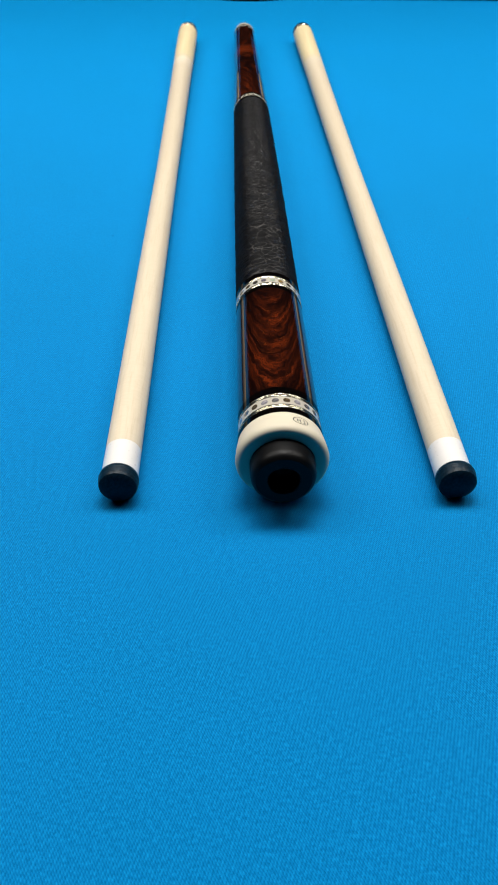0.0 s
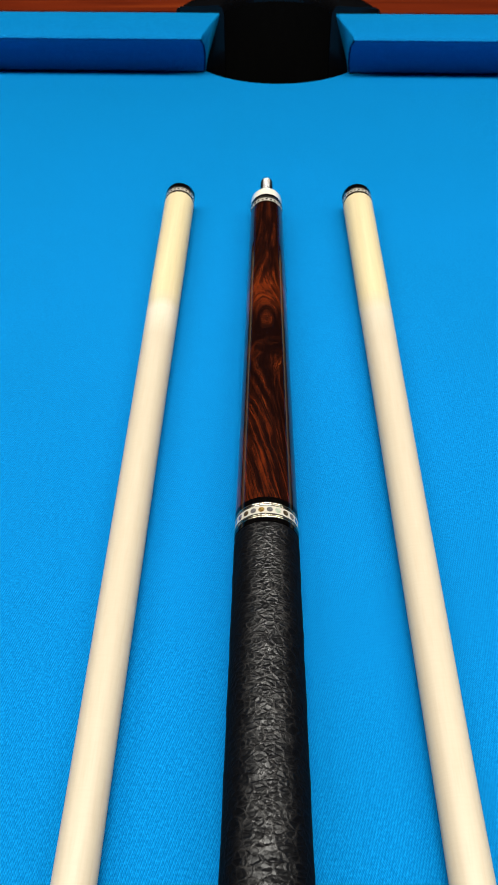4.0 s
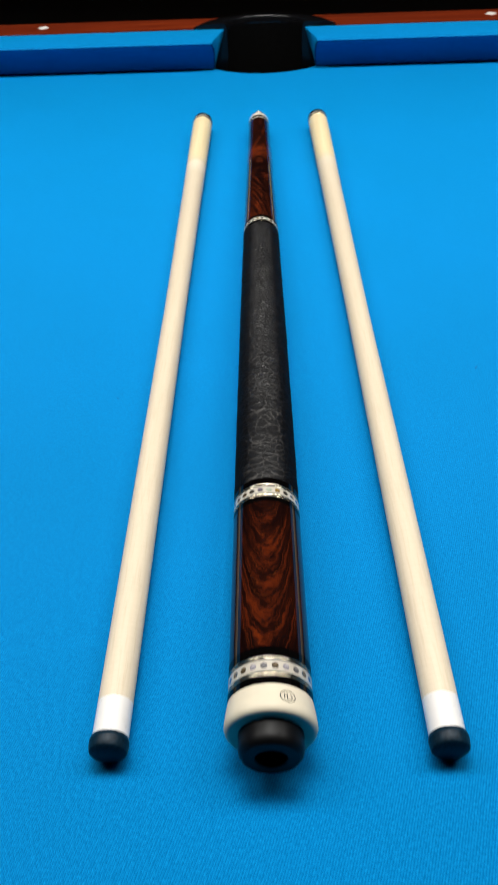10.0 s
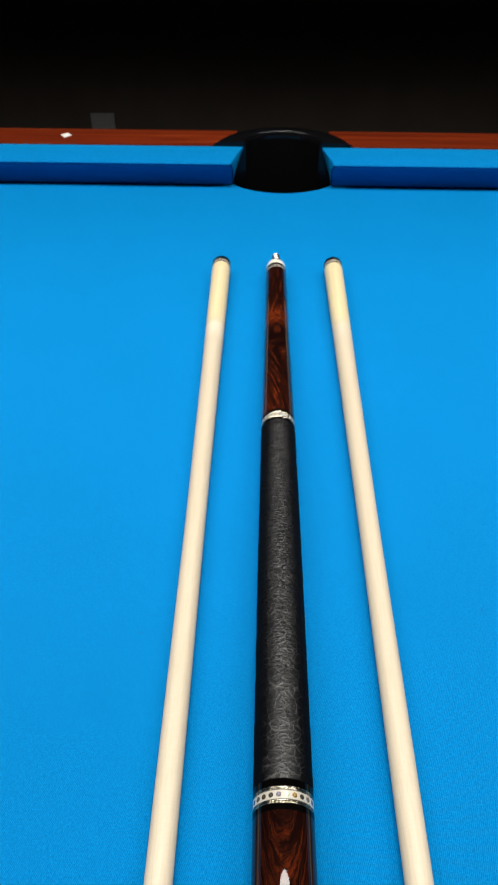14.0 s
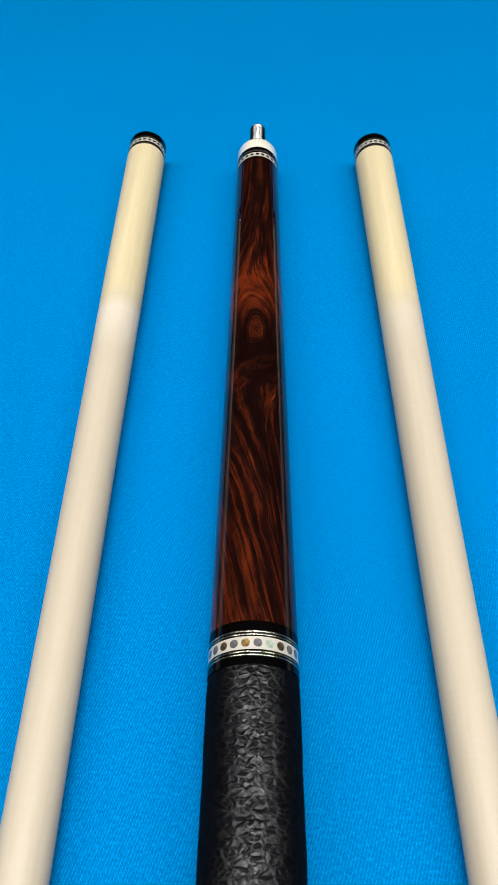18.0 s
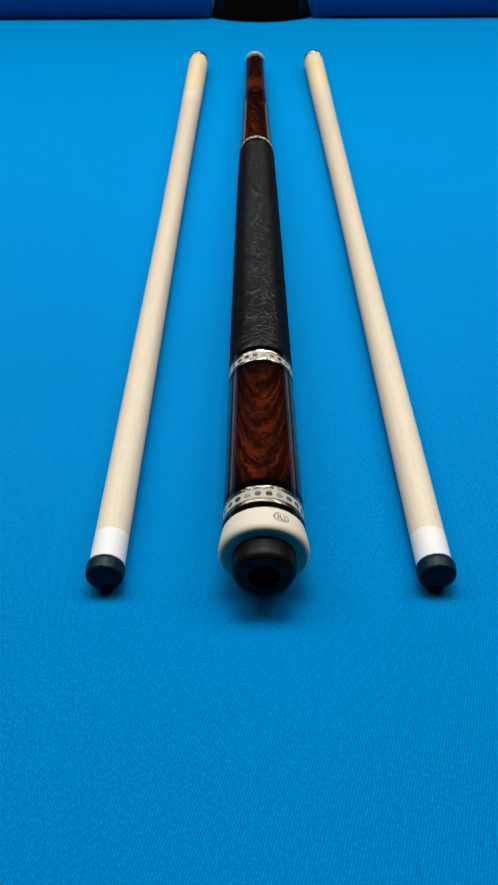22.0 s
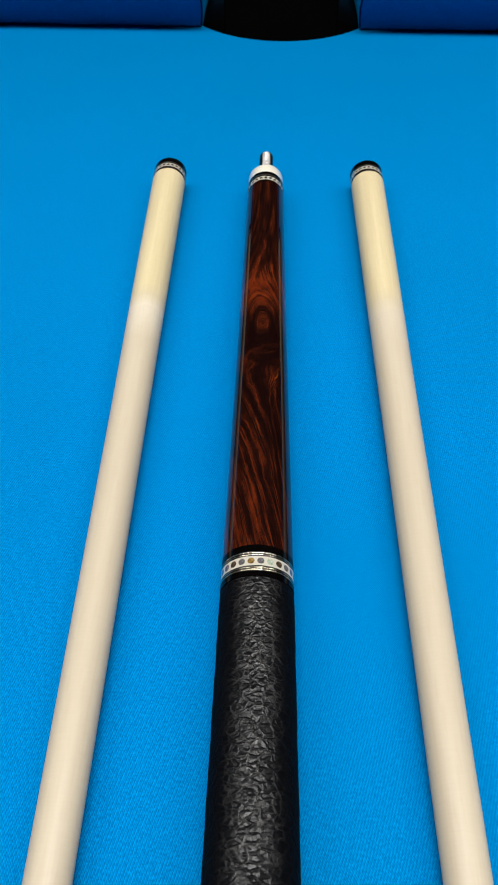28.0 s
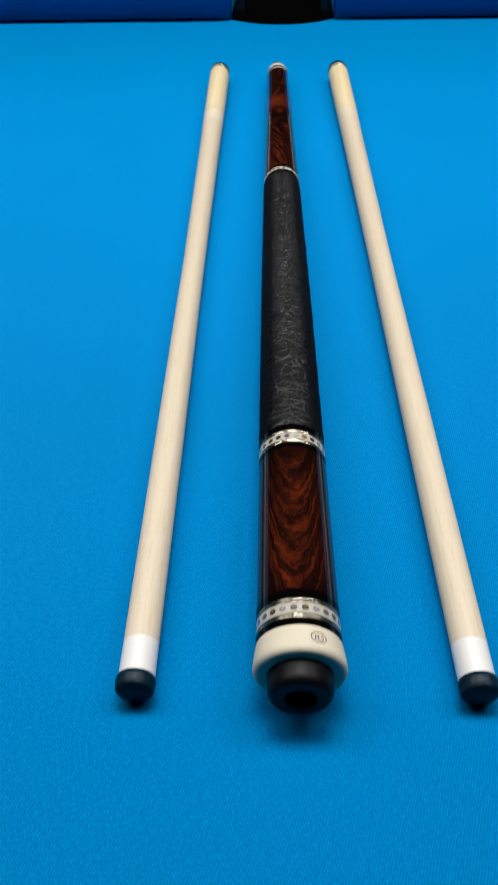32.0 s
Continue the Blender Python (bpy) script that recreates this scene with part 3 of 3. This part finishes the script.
def shell_dots(ring, y, count, mesh_radius, turn, out, shells):
    """Round pieces of shell let into a ring, one object each on one mesh; shells: their kinds, from the crown clockwise."""
    r = br(y)
    bm = bmesh.new()
    rim = []
    n = 16
    mid = bm.verts.new((0, 0, r + out + 0.00002))
    for ring_r, drop in ((0.7, 0.0), (0.95, 0.0), (1.0, 0.00012)):
        row = []
        for k in range(n):
            u, v = mesh_radius * ring_r * math.cos(2 * math.pi * k / n), mesh_radius * ring_r * math.sin(2 * math.pi * k / n)
            a = u / r
            row.append(bm.verts.new(((r + out - drop) * math.sin(a), v, (r + out - drop) * math.cos(a))))
        rim.append(row)
    for k in range(n):
        bm.faces.new((mid, rim[0][k], rim[0][(k + 1) % n]))
        for i in (0, 1):
            bm.faces.new((rim[i][k], rim[i + 1][k], rim[i + 1][(k + 1) % n], rim[i][(k + 1) % n]))
    bmesh.ops.recalc_face_normals(bm, faces=bm.faces)
    first = part("shell_dot", bm, SHELLS["g"], ring)
    cx, cz = baxis(y)
    for k in range(count):
        ob = first if k == 0 else new("shell_dot", first.data)
        ob.parent = ring
        ob.matrix_basis = pose(cx, y, cz, 0, turn + 360 * k / count, 0)
        ob.material_slots[0].link = "OBJECT"
        ob.material_slots[0].material = SHELLS[shells[k]]


def bead(y0, y1, r, proud=0.00016):
    """A half-round ring between two stations."""
    mid, half = (y0 + y1) / 2, (y1 - y0) / 2
    return [(y0, r * 0.8)] + [(mid - half * math.cos(math.pi * k / 6), r - 0.00004 + proud * math.sin(math.pi * k / 6)) for k in range(7)] + [(y1, r * 0.8)]


def ring_stack(name, y0, y1, white0, white1, turn, shells):
    """Ebony collar with two silver lines on either side of a white ring set with shell dots."""
    collar = butt_part(name, y0, y1, EBONY, "black collar with silver lines and shell-dotted white ring", steps=4)
    w = butt_part("white_ring", white0, white1, RING_WHITE, "", out=0.00004, parent=collar)
    for edge, sign in ((white0, -1), (white1, 1)):
        for gap in (0.0004, 0.00135):
            a, b = sorted((edge + sign * gap, edge + sign * (gap + 0.00058)))
            part("silver_line", lathe(bead(a, b, br(a)), baxis), NICKEL, collar)
    shell_dots(w, (white0 + white1) / 2, 24, min(0.00138, (white1 - white0) * 0.37), turn, 0.00008, shells)
    return collar


# bumper, cap, lower collar
def bumper_axis(y):
    return baxis(-0.018)


BUMPER = [(-0.0180, 0.0117), (-0.0196, 0.0119), (-0.0248, 0.0118), (-0.0266, 0.0115), (-0.0277, 0.0108), (-0.0283, 0.0099), (-0.0284, 0.0061), (-0.0280, 0.0057), (-0.0208, 0.0055), (-0.0208, 0.0)]
bumper = part("rubber_bumper", lathe(BUMPER, bumper_axis, 72), RUBBER, butt, "black rubber bumper with a screw hole")
part("screw_head", lathe([(-0.0213, 0.0), (-0.0216, 0.0034), (-0.0208, 0.0042)], bumper_axis, 24), HOLE, bumper)
capp = [(-0.0077, 0.012), (-0.0077, br(-0.0078) - 0.0002), (-0.0079, br(-0.0078)), (-0.0110, br(-0.011) + 0.0001), (-0.0155, br(-0.0155) + 0.0001), (-0.0172, br(-0.0172)), (-0.0184, 0.01660), (-0.0191, 0.01600), (-0.0195, 0.0152), (-0.0196, 0.0142), (-0.0196, 0.009)]
cap = part("butt_cap", lathe(capp, baxis, 128), IVORY, butt, "ivory-white butt cap")


def on_cap(u, v, lift=0.00004):
    """A place on the cap's skin: u round it, v along it, metres from its mark."""
    y = -0.0133 + v
    cx, cz = baxis(y)
    a = math.radians(22) + u / 0.0158
    r = br(y) + 0.0001 + lift
    return (cx + r * math.sin(a), y, cz + r * math.cos(a))


def strip(points, half):
    """A flat stroke along points (u, v) on the cap."""
    rows = []
    for k, (u, v) in enumerate(points):
        a, b = points[max(k - 1, 0)], points[min(k + 1, len(points) - 1)]
        du, dv = b[0] - a[0], b[1] - a[1]
        n = math.hypot(du, dv)
        rows.append([on_cap(u - dv / n * half, v + du / n * half), on_cap(u + dv / n * half, v - du / n * half)])
    return rows


def maker_mark():
    bm = bmesh.new()
    strokes = [[(0.0027 * math.cos(2 * math.pi * k / 32), 0.0024 * math.sin(2 * math.pi * k / 32)) for k in range(33)]]
    strokes += [[(-0.0012, -0.0012), (-0.0012, 0.0010)], [(-0.0002, -0.0014), (-0.0002, 0.0012)], [(-0.0012, 0.0001), (-0.0002, 0.0001)]]
    strokes += [[(-0.0002, -0.0014), (0.0010, -0.0014), (0.0016, -0.0004), (0.0010, 0.0010)]]
    for s in strokes:
        rows = strip(s, 0.00019)
        vs = [[bm.verts.new(p) for p in r] for r in rows]
        for a, b in zip(vs, vs[1:]):
            bm.faces.new((a[0], a[1], b[1], b[0]))
    bmesh.ops.recalc_face_normals(bm, faces=bm.faces)
    return bm


part("maker_mark", maker_mark(), INK, cap, "small round engraved mark")
ring_stack("lower_collar", -0.0078, 0.0080, -0.0027, 0.0020, 7.5, "bqgdgbdggbdgbgdbgbdgdbqg")
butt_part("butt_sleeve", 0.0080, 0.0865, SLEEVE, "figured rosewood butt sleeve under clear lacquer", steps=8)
ring_stack("sleeve_collar", 0.0865, 0.1020, 0.0918, 0.0962, 5, "podggbdggbdgbgdbgbdgdbdv")


# leather wrap, a touch uneven
def wrap():
    prof = [(0.1020, br(0.102) * 0.7), (0.1020, br(0.102) - 0.0003)]
    n = 60
    for k in range(n + 1):
        y = 0.1024 + (0.4016 - 0.1024) * k / n
        prof.append((y, br(y) + 0.00012 * math.sin(k * 1.7) * math.sin(k * 0.6)))
    prof += [(0.4020, br(0.402) - 0.0003), (0.4020, br(0.402) * 0.7)]
    return lathe(prof, baxis, 96)


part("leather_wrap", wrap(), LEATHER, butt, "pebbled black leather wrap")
ring_stack("forearm_collar", 0.4020, 0.4155, 0.4064, 0.4104, 5, "gpbggbdggbdgbgdbgbdgvbgo")
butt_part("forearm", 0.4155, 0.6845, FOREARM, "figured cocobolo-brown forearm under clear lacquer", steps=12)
jc = butt_part("joint_collar", 0.6845, 0.6958, EBONY, "black joint collar with a white dashed ring")
jr = butt_part("dash_ring", 0.6860, 0.6900, RING_WHITE, "", out=0.00004, parent=jc)
part("silver_line", lathe(bead(0.6915, 0.6929, br(0.692), 0.0003), baxis), NICKEL, jc)


def dashes(ring, y, r, axis, count, half_u, half_v, mat):
    """Small dark pieces let into a ring."""
    bm = bmesh.new()
    rows = [[bm.verts.new(((r + 0.0001) * math.sin(u / r), v, (r + 0.0001) * math.cos(u / r))) for v in (-half_v, half_v)] for u in (-half_u, 0, half_u)]
    for a, b in zip(rows, rows[1:]):
        bm.faces.new((a[0], a[1], b[1], b[0]))
    bmesh.ops.recalc_face_normals(bm, faces=bm.faces)
    first = part("inlay", bm, mat, ring)
    cx, cz = axis(y)
    for k in range(count):
        ob = first if k == 0 else new("inlay", first.data)
        ob.parent = ring
        ob.matrix_basis = pose(cx, y, cz, 0, 360 * k / count, 0)


dashes(jr, 0.6880, br(0.6880), baxis, 24, 0.0008, 0.0009, EBONY)
ivory = [(0.6958, 0.008), (0.6958, br(0.6958)), (0.7040, br(0.704)), (0.7051, br(0.704) - 0.0004), (0.7057, br(0.704) - 0.0013), (0.7057, 0.0)]
part("joint_ferrule", lathe(ivory, baxis), JOINT_WHITE, butt, "ivory-white joint")


def pin_axis(y):
    return baxis(0.7057)


pin = [(0.7040, 0.0043), (0.7085, 0.0043)]
for k in range(20):
    pin += [(0.7087 + 0.00125 * k + d, 0.00435 - drop) for d, drop in ((0.0, 0.00045), (0.0003, 0.0001), (0.0006, 0.0), (0.0009, 0.0001))]
pin += [(0.7340, 0.0040), (0.7352, 0.0036), (0.7357, 0.0029), (0.7357, 0.0)]
part("joint_pin", lathe(pin, pin_axis, 48), STEEL, butt, "stainless steel joint pin")

# ---- shafts ----
SY = [-0.02, 0.12, 0.30, 0.50, 0.62, 0.7145]
SR = [0.0068, 0.0071, 0.0073, 0.0086, 0.0097, 0.0103]


def sr(y):
    return lerp(y, SY, SR)


def saxis(y):
    return 0.0, sr(y) + 0.0001


def band(y0, y1, out=0.0, bevel=0.0):
    prof = [(y0, sr(y0) + out - bevel), (y0 + bevel, sr(y0) + out), (y1 - bevel, sr(y1) + out), (y1, sr(y1) + out - bevel)] if bevel else [(y0, sr(y0) + out), (y1, sr(y1) + out)]
    return lathe([(y0, sr(y0) * 0.6), *prof, (y1, sr(y1) * 0.6)], saxis, 72)


def cue_shaft(maple):
    s = new("cue_shaft")
    tagged(s, "pale maple cue shaft with white ferrule and dark chalked tip", "pool cue shaft", "shafts beside the cue butt")
    n = 40
    prof = [(0.0, 0.004)] + [(0.7010 * k / n, sr(0.7010 * k / n)) for k in range(n + 1)] + [(0.7010, 0.006)]
    part("maple_shaft", lathe(prof, saxis, 72), maple, s, "pale maple, yellower towards the joint")
    part("ferrule", lathe([(0.0, 0.004), (0.0, sr(0) + 0.00002), (-0.0148, sr(-0.0148) + 0.00002), (-0.0148, 0.004)], saxis, 72), FERRULE, s, "white ferrule")
    tip = [(-0.0148, 0.005), (-0.0148, 0.00705), (-0.0153, 0.00728), (-0.0162, 0.00738), (-0.0165, 0.00746), (-0.0168, 0.00736), (-0.0174, 0.00744), (-0.0177, 0.00734), (-0.0186, 0.00730), (-0.0194, 0.00718), (-0.0203, 0.0069), (-0.0210, 0.0060), (-0.0215, 0.0040), (-0.0217, 0.0)]
    part("leather_tip", lathe(tip, lambda y: (0.0, 0.0076), 48), TIP, s, "blue-black chalked leather tip")
    collar = part("joint_collar", band(0.7010, 0.7142, bevel=0.0006), EBONY, s, "black joint collar with a white dashed ring")
    part("joint_face", lathe([(0.7140, 0.0063), (0.7145, 0.0040), (0.7104, 0.0038), (0.7104, 0.0)], saxis, 40), NICKEL, collar)
    w = part("dash_ring", band(0.7036, 0.7072, 0.00004), RING_WHITE, collar)
    part("silver_line", band(0.7080, 0.7092, 0.00006, 0.0002), NICKEL, collar)
    part("silver_line", band(0.7017, 0.7026, 0.00006, 0.0002), NICKEL, collar)
    dashes(w, 0.7054, sr(0.7054), saxis, 24, 0.0008, 0.0008, EBONY)
    return s


def lay(s, tip_x, joint_x):
    turn = -math.degrees(math.atan2(joint_x - tip_x, 0.727))
    s.matrix_basis = pose(tip_x, 0, 0, 0, 0, turn)


lay(cue_shaft(MAPLE_A), -0.0574, -0.0620)
lay(cue_shaft(MAPLE_B), 0.0673, 0.0645)


# ---- lint on the cloth ----
def lint(x, y, turn, long):
    """A curled wisp of dark fibre lying on the cloth."""
    rows = []
    for k in range(9):
        f = k / 8 - 0.5
        cx, cy, r = long * f, 0.25 * long * math.sin(f * 5), 0.00022 * (1.1 - 1.6 * f * f)
        rows.append([(cx, cy + r * math.cos(j * math.pi / 3), 0.00022 + r * math.sin(j * math.pi / 3)) for j in range(6)])
    ob = part("lint_speck", sweep(rows, closed=True), LINT)
    ob.matrix_basis = pose(x, y, 0, 0, 0, turn)
    tagged(ob, "tiny dark speck of lint on the blue cloth", "lint", "specks of lint")


lint(0.134, 0.2348, 25, 0.0022)
lint(-0.087, 0.2105, 100, 0.0012)
